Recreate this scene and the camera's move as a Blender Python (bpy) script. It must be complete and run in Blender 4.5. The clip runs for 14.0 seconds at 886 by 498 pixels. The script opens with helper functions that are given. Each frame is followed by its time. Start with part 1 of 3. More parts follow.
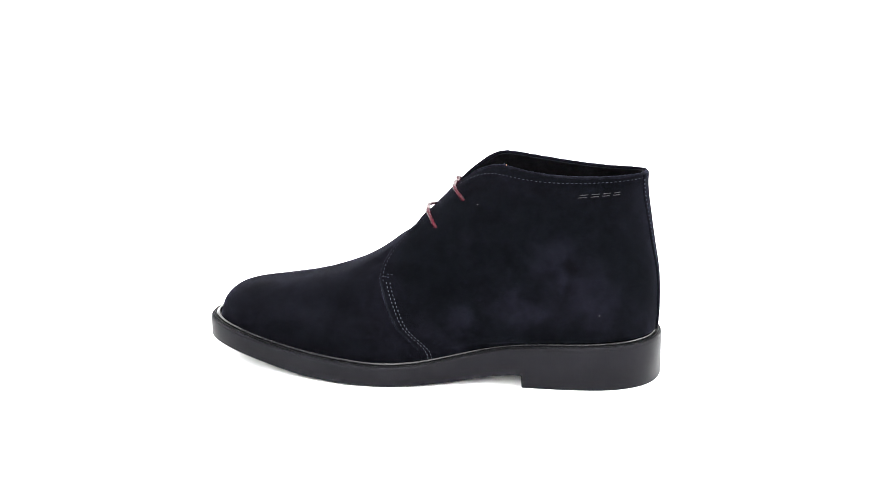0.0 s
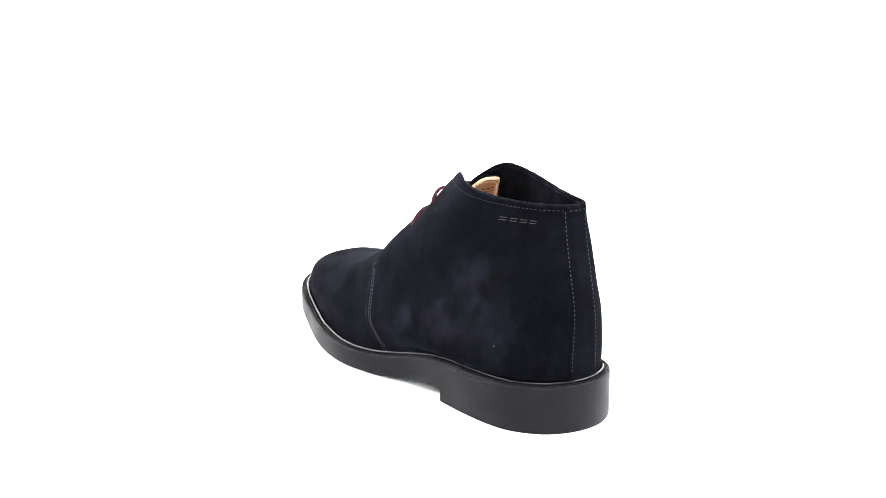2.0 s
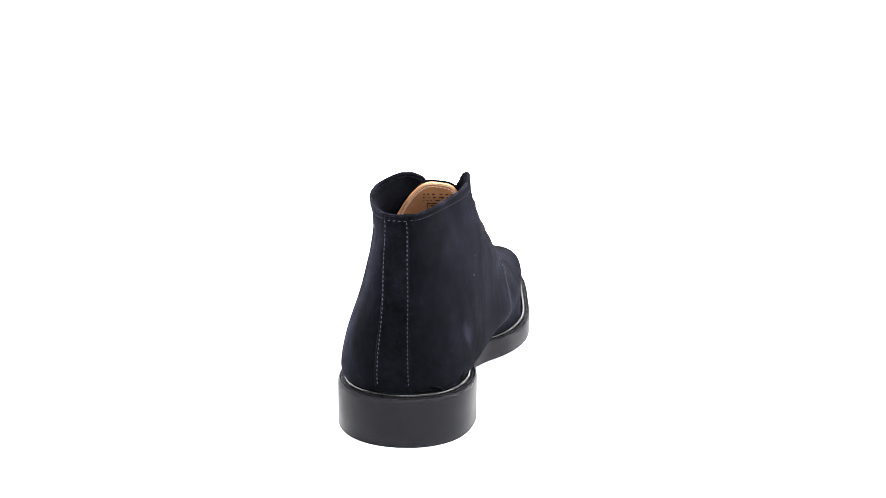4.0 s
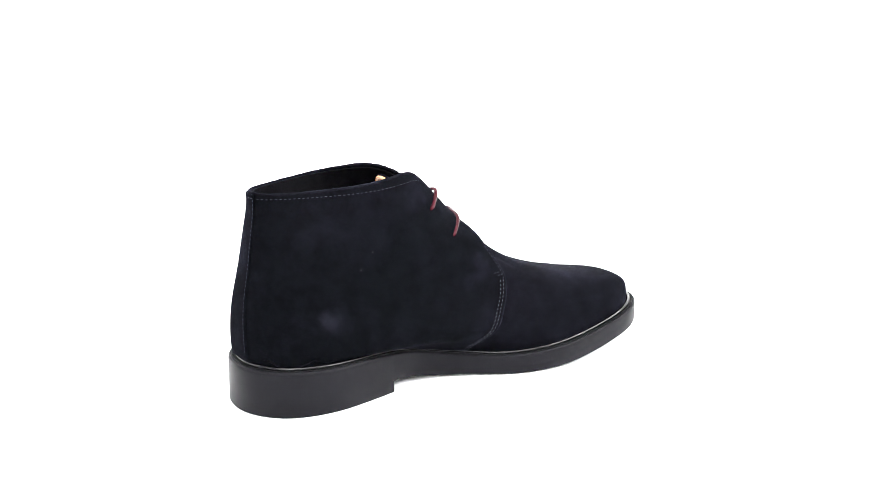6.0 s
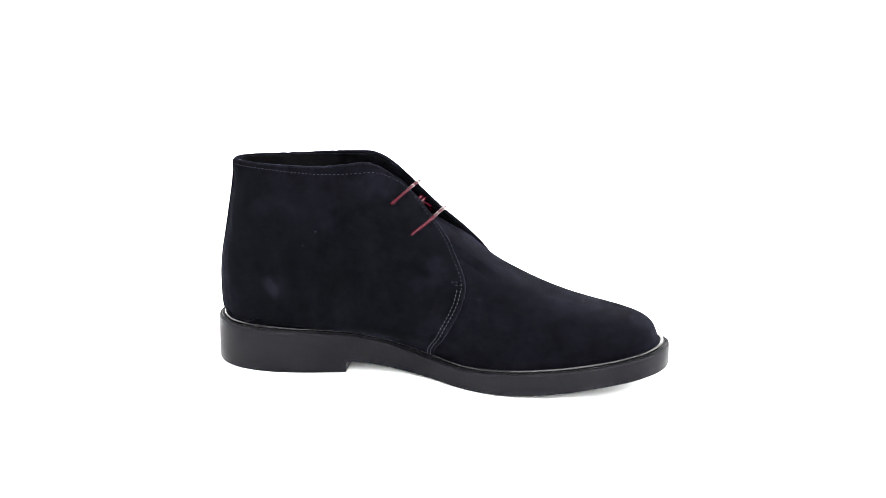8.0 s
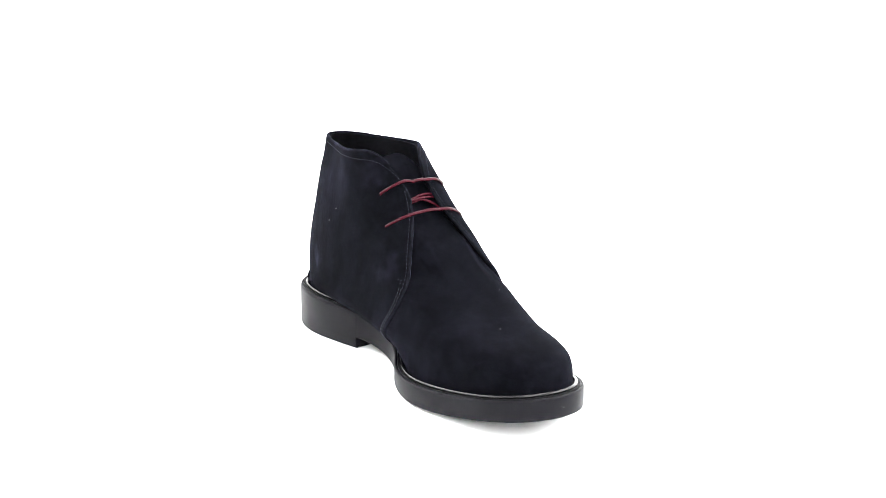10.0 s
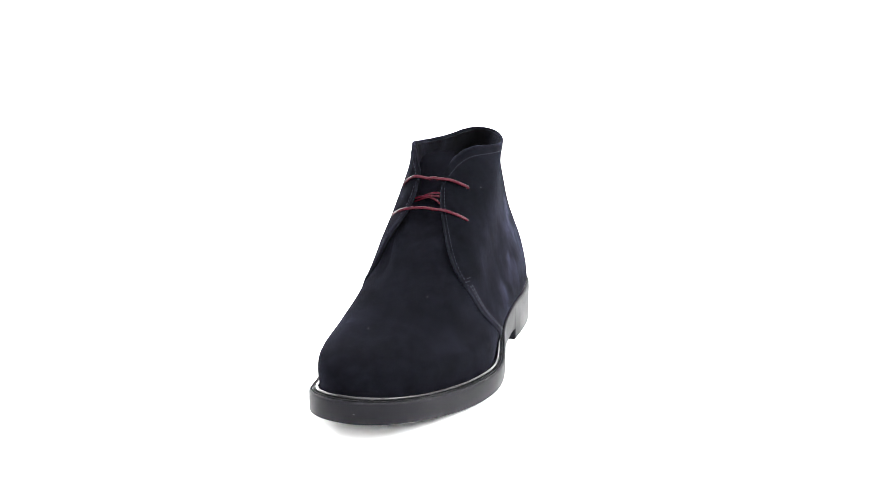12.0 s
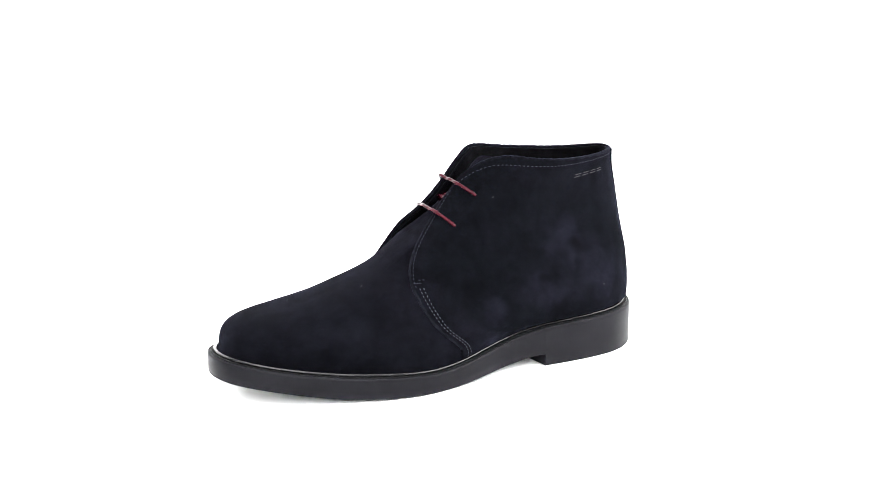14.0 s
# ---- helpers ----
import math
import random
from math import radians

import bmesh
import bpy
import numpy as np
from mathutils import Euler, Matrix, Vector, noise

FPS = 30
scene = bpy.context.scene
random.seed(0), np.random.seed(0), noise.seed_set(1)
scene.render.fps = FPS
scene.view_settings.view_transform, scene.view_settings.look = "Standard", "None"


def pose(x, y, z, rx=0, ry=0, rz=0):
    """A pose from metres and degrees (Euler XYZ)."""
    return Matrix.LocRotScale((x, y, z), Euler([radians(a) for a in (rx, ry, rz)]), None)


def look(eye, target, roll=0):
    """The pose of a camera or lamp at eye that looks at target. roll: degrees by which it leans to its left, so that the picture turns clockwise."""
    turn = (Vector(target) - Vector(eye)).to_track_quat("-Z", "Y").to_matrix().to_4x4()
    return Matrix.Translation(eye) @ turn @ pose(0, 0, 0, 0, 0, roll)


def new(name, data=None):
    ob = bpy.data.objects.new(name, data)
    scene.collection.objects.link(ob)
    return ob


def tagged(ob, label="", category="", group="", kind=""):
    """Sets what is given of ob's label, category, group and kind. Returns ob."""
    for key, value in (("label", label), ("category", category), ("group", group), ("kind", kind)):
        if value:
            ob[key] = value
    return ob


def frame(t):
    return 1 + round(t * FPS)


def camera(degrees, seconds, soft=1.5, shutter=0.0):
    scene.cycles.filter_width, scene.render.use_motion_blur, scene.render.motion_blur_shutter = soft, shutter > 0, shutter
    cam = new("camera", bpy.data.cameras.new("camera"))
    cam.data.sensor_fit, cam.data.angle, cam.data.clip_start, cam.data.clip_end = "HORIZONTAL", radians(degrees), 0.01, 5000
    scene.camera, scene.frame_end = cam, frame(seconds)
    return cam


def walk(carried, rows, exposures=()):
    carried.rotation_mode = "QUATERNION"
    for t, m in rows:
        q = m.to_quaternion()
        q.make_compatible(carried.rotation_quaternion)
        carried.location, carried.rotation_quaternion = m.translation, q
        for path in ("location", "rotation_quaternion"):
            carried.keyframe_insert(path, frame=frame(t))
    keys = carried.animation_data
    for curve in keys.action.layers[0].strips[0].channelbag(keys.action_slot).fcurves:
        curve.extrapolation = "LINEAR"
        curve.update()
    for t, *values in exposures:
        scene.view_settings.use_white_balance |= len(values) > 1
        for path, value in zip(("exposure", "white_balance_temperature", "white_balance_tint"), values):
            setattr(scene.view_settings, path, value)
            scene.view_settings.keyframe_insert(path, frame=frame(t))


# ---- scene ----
# A suede chukka boot turning on a white studio sweep before a fixed camera.
SPIN = 23.134         # degrees a second, clockwise seen from above
START = 171.89        # heading of the toe at the start
EYE = Vector((0.0, -0.968, 0.3452))
AIM = EYE + Vector((0.00454, 0.96437, -0.26452))

cam = camera(32.598, 14.0, soft=0.65)
walk(cam, [(0.0, look(EYE, AIM, 0.106)), (14.0, look(EYE, AIM, 0.106))])

# ---- light ----
world = bpy.data.worlds.new("studio")
scene.world = world
world.use_nodes = True
world.node_tree.nodes["Background"].inputs[0].default_value = (0.9, 0.95, 1.0, 1)
world.node_tree.nodes["Background"].inputs[1].default_value = 0.25
scene.view_settings.exposure = 0.75


def softbox(name, eye, target, wide, high, watts, tint=(1, 1, 1)):
    lamp = bpy.data.lights.new(name, "AREA")
    lamp.shape, lamp.size, lamp.size_y, lamp.energy, lamp.color = "RECTANGLE", wide, high, watts, tint
    ob = new(name, lamp)
    ob.matrix_world = look(eye, target)
    return ob


softbox("overhead_softbox", (0.10, -0.72, 1.62), (0, 0, 0), 1.7, 1.3, 40)
softbox("side_softbox", (-1.45, 0.35, 0.95), (0, 0, 0.05), 1.3, 0.8, 18)
softbox("side_softbox", (1.40, -0.2, 0.95), (0, 0, 0.05), 1.3, 0.8, 46)
softbox("front_softbox", (0.0, -2.0, 1.05), (0, 0, 0.05), 1.2, 0.6, 30)
# unseen strip lamps added to whiten the sweep behind and beside the turntable
softbox("backdrop_fill", (-0.9, 1.1, 1.9), (-0.9, 2.8, 0.7), 1.4, 0.4, 44)
softbox("backdrop_fill", (0.9, 1.1, 1.9), (0.9, 2.8, 0.7), 1.4, 0.4, 44)


# ---- materials ----
def material(name, color, rough, spec=0.5, metal=0.0):
    m = bpy.data.materials.new(name)
    m.use_nodes = True
    b = m.node_tree.nodes["Principled BSDF"]
    b.inputs["Base Color"].default_value = (*color, 1)
    b.inputs["Roughness"].default_value = rough
    b.inputs["Specular IOR Level"].default_value = spec
    b.inputs["Metallic"].default_value = metal
    return m, m.node_tree, b


def add_noise(tree, scale, detail=3.0, rough=0.55, distort=0.0):
    nodes = tree.nodes
    coord = nodes.get("Texture Coordinate") or nodes.new("ShaderNodeTexCoord")
    n = nodes.new("ShaderNodeTexNoise")
    n.inputs["Scale"].default_value, n.inputs["Detail"].default_value = scale, detail
    n.inputs["Roughness"].default_value, n.inputs["Distortion"].default_value = rough, distort
    tree.links.new(coord.outputs["Object"], n.inputs["Vector"])
    return n.outputs["Fac"]


def ramp(tree, value, stops):
    r = tree.nodes.new("ShaderNodeValToRGB")
    el = r.color_ramp.elements
    while len(el) < len(stops):
        el.new(0.5)
    for e, (at, c) in zip(el, stops):
        e.position, e.color = at, (*c, 1)
    tree.links.new(value, r.inputs[0])
    return r.outputs[0]


def bump(tree, value, b, strength, distance):
    n = tree.nodes.new("ShaderNodeBump")
    n.inputs["Strength"].default_value, n.inputs["Distance"].default_value = strength, distance
    tree.links.new(value, n.inputs["Height"])
    tree.links.new(n.outputs[0], b.inputs["Normal"])


def mix(tree, fac, a, c, mode="MIX"):
    n = tree.nodes.new("ShaderNodeMix")
    n.data_type, n.blend_type = "RGBA", mode
    for sock, v in ((n.inputs[0], fac), (n.inputs[6], a), (n.inputs[7], c)):
        if isinstance(v, (int, float)):
            sock.default_value = v
        elif isinstance(v, tuple):
            sock.default_value = (*v, 1)
        else:
            tree.links.new(v, sock)
    return n.outputs[2]


def nap_mark(t, centre, radius):
    """A ragged round patch where the nap has been brushed or pressed, 1 at its middle."""
    coord = t.nodes["Texture Coordinate"]
    warp = t.nodes.new("ShaderNodeTexNoise")
    warp.inputs["Scale"].default_value, warp.inputs["Detail"].default_value = 70, 4
    t.links.new(coord.outputs["Object"], warp.inputs["Vector"])
    move = t.nodes.new("ShaderNodeVectorMath")
    move.operation = "MULTIPLY_ADD"
    move.inputs[1].default_value = (radius * 2.4,) * 3
    t.links.new(warp.outputs["Color"], move.inputs[0])
    t.links.new(coord.outputs["Object"], move.inputs[2])
    far = t.nodes.new("ShaderNodeVectorMath")
    far.operation = "DISTANCE"
    far.inputs[1].default_value = [c + radius * 1.2 for c in centre]
    t.links.new(move.outputs[0], far.inputs[0])
    fade = t.nodes.new("ShaderNodeMapRange")
    fade.interpolation_type = "SMOOTHSTEP"
    for k, v in ((1, radius * .25), (2, radius * 1.15), (3, 1.0), (4, 0.0)):
        fade.inputs[k].default_value = v
    t.links.new(far.outputs["Value"], fade.inputs[0])
    return fade.outputs[0]


def streaks(t, scale, stretch, tilt):
    """Noise drawn out along the stroke of a brush or thumb."""
    turn = t.nodes.new("ShaderNodeMapping")
    turn.inputs["Rotation"].default_value = tilt
    turn.inputs["Scale"].default_value = stretch
    t.links.new(t.nodes["Texture Coordinate"].outputs["Object"], turn.inputs["Vector"])
    n = t.nodes.new("ShaderNodeTexNoise")
    n.inputs["Scale"].default_value, n.inputs["Detail"].default_value = scale, 4
    n.inputs["Roughness"].default_value, n.inputs["Distortion"].default_value = 0.62, 0.6
    t.links.new(turn.outputs[0], n.inputs["Vector"])
    return n.outputs["Fac"]


def suede(name, deep, brushed, low=0.5, high=0.72, marks=(), sheen=0.019):
    """Napped leather: brushed patches where the nap lies the other way, over fine fibre grain; raised nap shines at a slant."""
    m, t, b = material(name, deep, 1.0, 0.015)
    nap = ramp(t, add_noise(t, 22, 5, 0.66, 0.45), [(low, (0, 0, 0)), (high, (1, 1, 1))])
    cloud = ramp(t, add_noise(t, 75, 5, 0.7, 0.5), [(0.35, (0.62, 0.62, 0.64)), (0.68, (1.42, 1.42, 1.4))])
    stroke = ramp(t, streaks(t, 48, (1.0, 1.0, 0.38), (0.0, 0.5, 0.0)), [(0.36, (0.3, 0.3, 0.3)), (0.68, (2.0, 2.0, 2.0))])
    fibre = add_noise(t, 1500, 3, 0.75)
    grain = ramp(t, fibre, [(0.3, (0.62, 0.62, 0.62)), (0.7, (1.38, 1.38, 1.38))])
    col = mix(t, nap, deep, brushed)
    raised = mix(t, nap, (0.45, 0.45, 0.45), (1.0, 1.0, 1.0))
    for centre, radius, tone in marks:
        spot = nap_mark(t, centre, radius)
        col = mix(t, spot, col, tone)
        lift = 1.25 * tone[2] / PALE_NAP[2]
        raised = mix(t, spot, raised, (lift, lift, lift))
    col = mix(t, 1.0, mix(t, 1.0, col, cloud, "MULTIPLY"), grain, "MULTIPLY")
    t.links.new(col, b.inputs["Base Color"])
    raised = mix(t, 1.0, mix(t, 1.0, raised, stroke, "MULTIPLY"), (sheen, sheen, sheen), "MULTIPLY")
    t.links.new(raised, b.inputs["Sheen Weight"])
    b.inputs["Sheen Roughness"].default_value = 0.45
    b.inputs["Sheen Tint"].default_value = (0.58, 0.60, 1.0, 1)
    bump(t, add_noise(t, 420, 5, 0.8), b, 0.5, 0.0006)
    return m


PALE_NAP, DARK_NAP = (0.0022, 0.0023, 0.0037), (0.0008, 0.0008, 0.0012)
NAVY = suede("navy_suede", (0.0009, 0.0011, 0.0016), (0.0020, 0.0020, 0.0032), 0.48, 0.76,
             [((-.0597, .0381, .0506), .015, PALE_NAP), ((-.0200, .0390, .0420), .012, PALE_NAP), ((-.0800, .0300, .0850), .021, PALE_NAP),
              ((-.1075, .0328, .0580), .021, PALE_NAP), ((-.0917, .0293, .0775), .0062, DARK_NAP)], 0.028)
NAVY_INNER = suede("navy_suede_inner", (0.0010, 0.0012, 0.0017), (0.0020, 0.0021, 0.0033), 0.50, 0.78,
                   [((-.1009, -.0391, .0562), .0095, (0.0036, 0.0037, 0.0056)), ((.0060, -.0390, .0740), .012, PALE_NAP), ((-.0314, -.0279, .1256), .013, PALE_NAP)], 0.017)
NAVY_VAMP = suede("navy_suede_vamp", (0.0012, 0.0013, 0.0020), (0.0019, 0.0020, 0.0031), 0.45, 0.8, sheen=0.019)
# raw cut nap, its base colour raised for the grazing light on the rim
LIT_RAW_EDGE = suede("lit_raw_suede_edge", (0.0024, 0.0026, 0.0036), (0.0043, 0.0044, 0.0061), sheen=0.05)
LINING = suede("black_lining", (0.0013, 0.0014, 0.0016), (0.0020, 0.0021, 0.0024), sheen=0.02)


def leather(name, color, dark, rough):
    m, t, b = material(name, color, rough, 0.35)
    t.links.new(mix(t, ramp(t, add_noise(t, 60, 4), [(0.35, (0, 0, 0)), (0.7, (1, 1, 1))]), dark, color), b.inputs["Base Color"])
    bump(t, add_noise(t, 700, 3), b, 0.35, 0.0003)
    return m


TAN = leather("tan_leather", (0.44, 0.215, 0.10), (0.34, 0.16, 0.07), 0.55)
CREAM = leather("cream_leather", (0.66, 0.45, 0.34), (0.56, 0.36, 0.26), 0.5)
PRINT, _, _ = material("brown_print", (0.035, 0.013, 0.007), 0.7, 0.2)

RUBBER, t_, b_ = material("grey_black_rubber", (0.006, 0.006, 0.0075), 0.4, 0.05)
t_.links.new(ramp(t_, add_noise(t_, 45, 4), [(0.3, (0.0031, 0.0030, 0.0040)), (0.75, (0.0051, 0.0050, 0.0065))]), b_.inputs["Base Color"])
t_.links.new(ramp(t_, add_noise(t_, 30, 3), [(0.3, (0.38, 0.38, 0.38)), (0.7, (0.52, 0.52, 0.52))]), b_.inputs["Roughness"])
bump(t_, add_noise(t_, 1200, 2), b_, 0.2, 0.0002)

WELT, t_, b_ = material("black_welt", (0.0025, 0.0025, 0.003), 0.42, 0.10)
bump(t_, add_noise(t_, 500, 3), b_, 0.2, 0.0003)
BEAD, t_, b_ = material("polished_black_bead", (0.003, 0.003, 0.0035), 0.15, 0.24)
bump(t_, add_noise(t_, 260, 3), b_, 0.5, 0.0005)

LACE, t_, b_ = material("burgundy_waxed_cord", (0.024, 0.0022, 0.0048), 0.27, 0.085)
t_.links.new(ramp(t_, add_noise(t_, 800, 2), [(0.3, (0.015, 0.0013, 0.0032)), (0.7, (0.030, 0.0029, 0.0064))]), b_.inputs["Base Color"])
bump(t_, add_noise(t_, 1500, 2), b_, 0.4, 0.0003)

THREAD, _, _ = material("slate_blue_thread", (0.028, 0.030, 0.037), 0.8, 0.1)
THREAD_HEEL, _, _ = material("dull_blue_thread", (0.014, 0.015, 0.023), 0.8, 0.1)
THREAD_DARK, _, _ = material("navy_thread", (0.0085, 0.009, 0.014), 0.8, 0.1)
MARK, _, _ = material("grey_print", (0.015, 0.0145, 0.016), 0.8, 0.1)
FLECK, _, _ = material("pale_fleck", (0.035, 0.035, 0.037), 0.8, 0.2)
HOLE, _, _ = material("dark_eyelet", (0.003, 0.003, 0.004), 0.8, 0.1)

SWEEP, t_, b_ = material("white_sweep", (0.82, 0.82, 0.82), 0.6, 0.3)
t_.links.new(ramp(t_, add_noise(t_, 3, 3), [(0.2, (0.81, 0.81, 0.81)), (0.8, (0.83, 0.83, 0.83))]), b_.inputs["Base Color"])


# ---- mesh helpers ----
def grid_mesh(name, grid, close_u=False, close_v=False):
    """A mesh from a grid of points, rows by columns."""
    nv, nu = grid.shape[:2]
    faces = []
    for i in range(nv if close_v else nv - 1):
        for j in range(nu if close_u else nu - 1):
            a, b = i * nu + j, i * nu + (j + 1) % nu
            c, d = ((i + 1) % nv) * nu + (j + 1) % nu, ((i + 1) % nv) * nu + j
            faces.append((a, b, c, d))
    me = bpy.data.meshes.new(name)
    me.from_pydata([tuple(p) for p in grid.reshape(-1, 3)], [], faces)
    return me


def finish(me, mat, smooth=True):
    bm = bmesh.new()
    bm.from_mesh(me)
    bmesh.ops.recalc_face_normals(bm, faces=bm.faces)
    for e in bm.edges:
        e.smooth = not (len(e.link_faces) == 2 and e.calc_face_angle(0) > 0.9)
    bm.to_mesh(me)
    bm.free()
    for p in me.polygons:
        p.use_smooth = smooth
    me.materials.append(mat)
    return me


def part(name, me, parent, label="", kind=""):
    ob = new(name, me)
    ob.parent = parent
    return tagged(ob, label, kind=kind)


def natural(xs, ys, x):
    """A natural cubic through (xs, ys), held flat past its ends."""
    xs, ys = np.asarray(xs, float), np.asarray(ys, float)
    n, h = len(xs), np.diff(np.asarray(xs, float))
    a, r = np.eye(n), np.zeros(ys.shape)
    for i in range(1, n - 1):
        a[i, i - 1], a[i, i], a[i, i + 1] = h[i - 1], 2 * (h[i - 1] + h[i]), h[i]
        r[i] = 6 * ((ys[i + 1] - ys[i]) / h[i] - (ys[i] - ys[i - 1]) / h[i - 1])
    m = np.linalg.solve(a, r)
    x = np.clip(x, xs[0], xs[-1])
    j = np.clip(np.searchsorted(xs, x) - 1, 0, n - 2)
    d, e, hh = x - xs[j], xs[j + 1] - x, h[j]
    if ys.ndim > 1:
        d, e, hh = d[:, None], e[:, None], hh[:, None]
    return (m[j] * e ** 3 + m[j + 1] * d ** 3) / (6 * hh) + (ys[j] / hh - m[j] * hh / 6) * e + (ys[j + 1] / hh - m[j + 1] * hh / 6) * d


# ---- the studio sweep ----
def build_sweep():
    prof = [(0.0, 0.0), (0.6, 0.0), (1.4, 0.0), (2.2, 0.0)]
    prof += [(2.2 + 0.6 * math.sin(a), 0.6 - 0.6 * math.cos(a)) for a in np.linspace(0.15, math.pi / 2, 10)]
    prof += [(2.8, 1.2), (2.8, 2.2)]
    turn = np.linspace(0, 2 * math.pi, 97)[:-1]
    g = np.array([[(max(r, 0.001) * math.cos(a), max(r, 0.001) * math.sin(a), z) for a in turn] for r, z in prof])
    floor = new("floor", finish(grid_mesh("floor", g, close_u=True), SWEEP))
    tagged(floor, "seamless white studio floor curving up into walls", "studio sweep", kind="structure")
    g = np.array([[(r * math.cos(a), r * math.sin(a), z) for a in turn] for r, z in ((2.82, 2.2), (0.001, 2.2), (0.001, 2.25), (2.82, 2.25))])
    top = new("ceiling", finish(grid_mesh("ceiling", g, close_u=True, close_v=True), SWEEP, False))
    tagged(top, "plain white studio ceiling", "ceiling", kind="structure")


build_sweep()

# ---- the boot's last: plan, profile and girth, in millimetres, toe along +x ----
PLAN = np.array([(153.5, 6.0), (133.6, 25.2), (103.0, 37.3), (69.7, 48.5), (36.1, 53.3), (3.6, 48.7), (-27.9, 41.1), (-59.9, 40.5),
                 (-93.0, 40.9), (-124.0, 35.8), (-144.9, 17.7), (-149.5, -11.3), (-133.9, -35.9), (-102.3, -43.5), (-64.4, -36.0), (-29.3, -26.7),
                 (0.1, -32.1), (28.3, -47.2), (61.7, -54.8), (100.0, -49.2), (135.5, -40.3), (154.2, -20.6)]) / 1000
TOP_X = np.array([-155, -120, -80, -50, -20, 20, 60, 100, 130, 155]) / 1000
TOP_Z = np.array([30.1, 29.2, 28.0, 25.6, 19.1, 13.5, 15.1, 18.8, 24.0, 28.5]) / 1000
TREAD_X = np.array([-155, -80, -50, -20, 20, 60, 100, 130, 155]) / 1000
TREAD_Z = np.array([9.5, 9.0, 7.6, 3.2, 0.5, 1.1, 4.8, 10.4, 14.5]) / 1000


def outline(n):
    """The sole's plan as an even closed curve of n points, anticlockwise from the toe."""
    k = len(PLAN)
    u = np.arange(2400) / 2400 * k
    i, q = np.floor(u).astype(int), (u % 1)[:, None]
    c = [PLAN[(i + d) % k] for d in (-1, 0, 1, 2)]
    xy = (c[0] * (-.5 * q + q ** 2 - .5 * q ** 3) + c[1] * (1 - 2.5 * q ** 2 + 1.5 * q ** 3)
          + c[2] * (.5 * q + 2 * q ** 2 - 1.5 * q ** 3) + c[3] * (-.5 * q ** 2 + .5 * q ** 3))
    soft = np.exp(-(np.arange(-60, 61) / 24.0) ** 2 / 2)
    soft /= soft.sum()
    xy = np.stack([np.convolve(np.concatenate([xy[-60:, c], xy[:, c], xy[:60, c]]), soft, "valid") for c in (0, 1)], 1)
    d = np.roll(xy, -1, 0) - np.roll(xy, 1, 0)
    xy = xy + np.stack([d[:, 1], -d[:, 0]], 1) / np.linalg.norm(d, axis=1)[:, None] * 0.0004
    step = np.linalg.norm(np.roll(xy, -1, 0) - xy, axis=1)
    at = np.concatenate([[0], np.cumsum(step)])
    s = np.arange(n) / n * at[-1]
    return np.stack([np.interp(s, at, np.append(xy[:, k], xy[0, k])) for k in (0, 1)], 1)


def inward(xy):
    d = np.roll(xy, -3, 0) - np.roll(xy, 3, 0)
    nrm = np.stack([-d[:, 1], d[:, 0]], 1)
    return nrm / np.linalg.norm(nrm, axis=1)[:, None]


def welt_z(x):
    return natural(TOP_X, TOP_Z, x)


def tread_z(x):
    return natural(TREAD_X, TREAD_Z, x)


# rows from the feather line up to the collar
HEEL_X = [-130.7, -144.6, -146.1, -146.2, -142.4, -138.8, -136.4, -136.3]
HEEL_Z = [7.1, 33.0, 37.3, 62.4, 87.2, 108.7, 125.0, 135.9]
RIDGE_X = [143.4, 144.9, 127.9, 92.1, 48.8, 15.5, -8.0, -32.8]
RIDGE_Z = [30.7, 41.4, 49.8, 55.9, 71.0, 94.2, 118.6, 143.2]
MID_BACK = [4.5, 1.2, -1.2, -2.5, -4.3, -4.6, -4.8, -4.5]
MID_WAIST = [9.1, 1.7, -1.2, -2.0, -4.1, -4.7, -3.4, -1.2]
MID_FRONT = [-4.1, -11.5, -13.3, -9.5, -4.6, -3.7, -6.4, -12.1]
SAG = [11.8, -8.2, -7.2, -6.6, -3.9, -1.3, -1.0, -3.3]
GIRTH = [(58.0, 45.9, 58.5, 55.0), (54.1, 46.0, 48.8, 49.0), (49.5, 44.3, 46.6, 45.6), (44.3, 41.1, 41.6, 45.2),
         (34.8, 36.3, 37.1, 42.8), (28.0, 30.2, 34.6, 36.4), (22.5, 25.4, 31.0, 29.8), (19.0, 22.5, 27.5, 28.9)]
LEVELS = np.arange(8) / 7
FEATHER = 0.0066


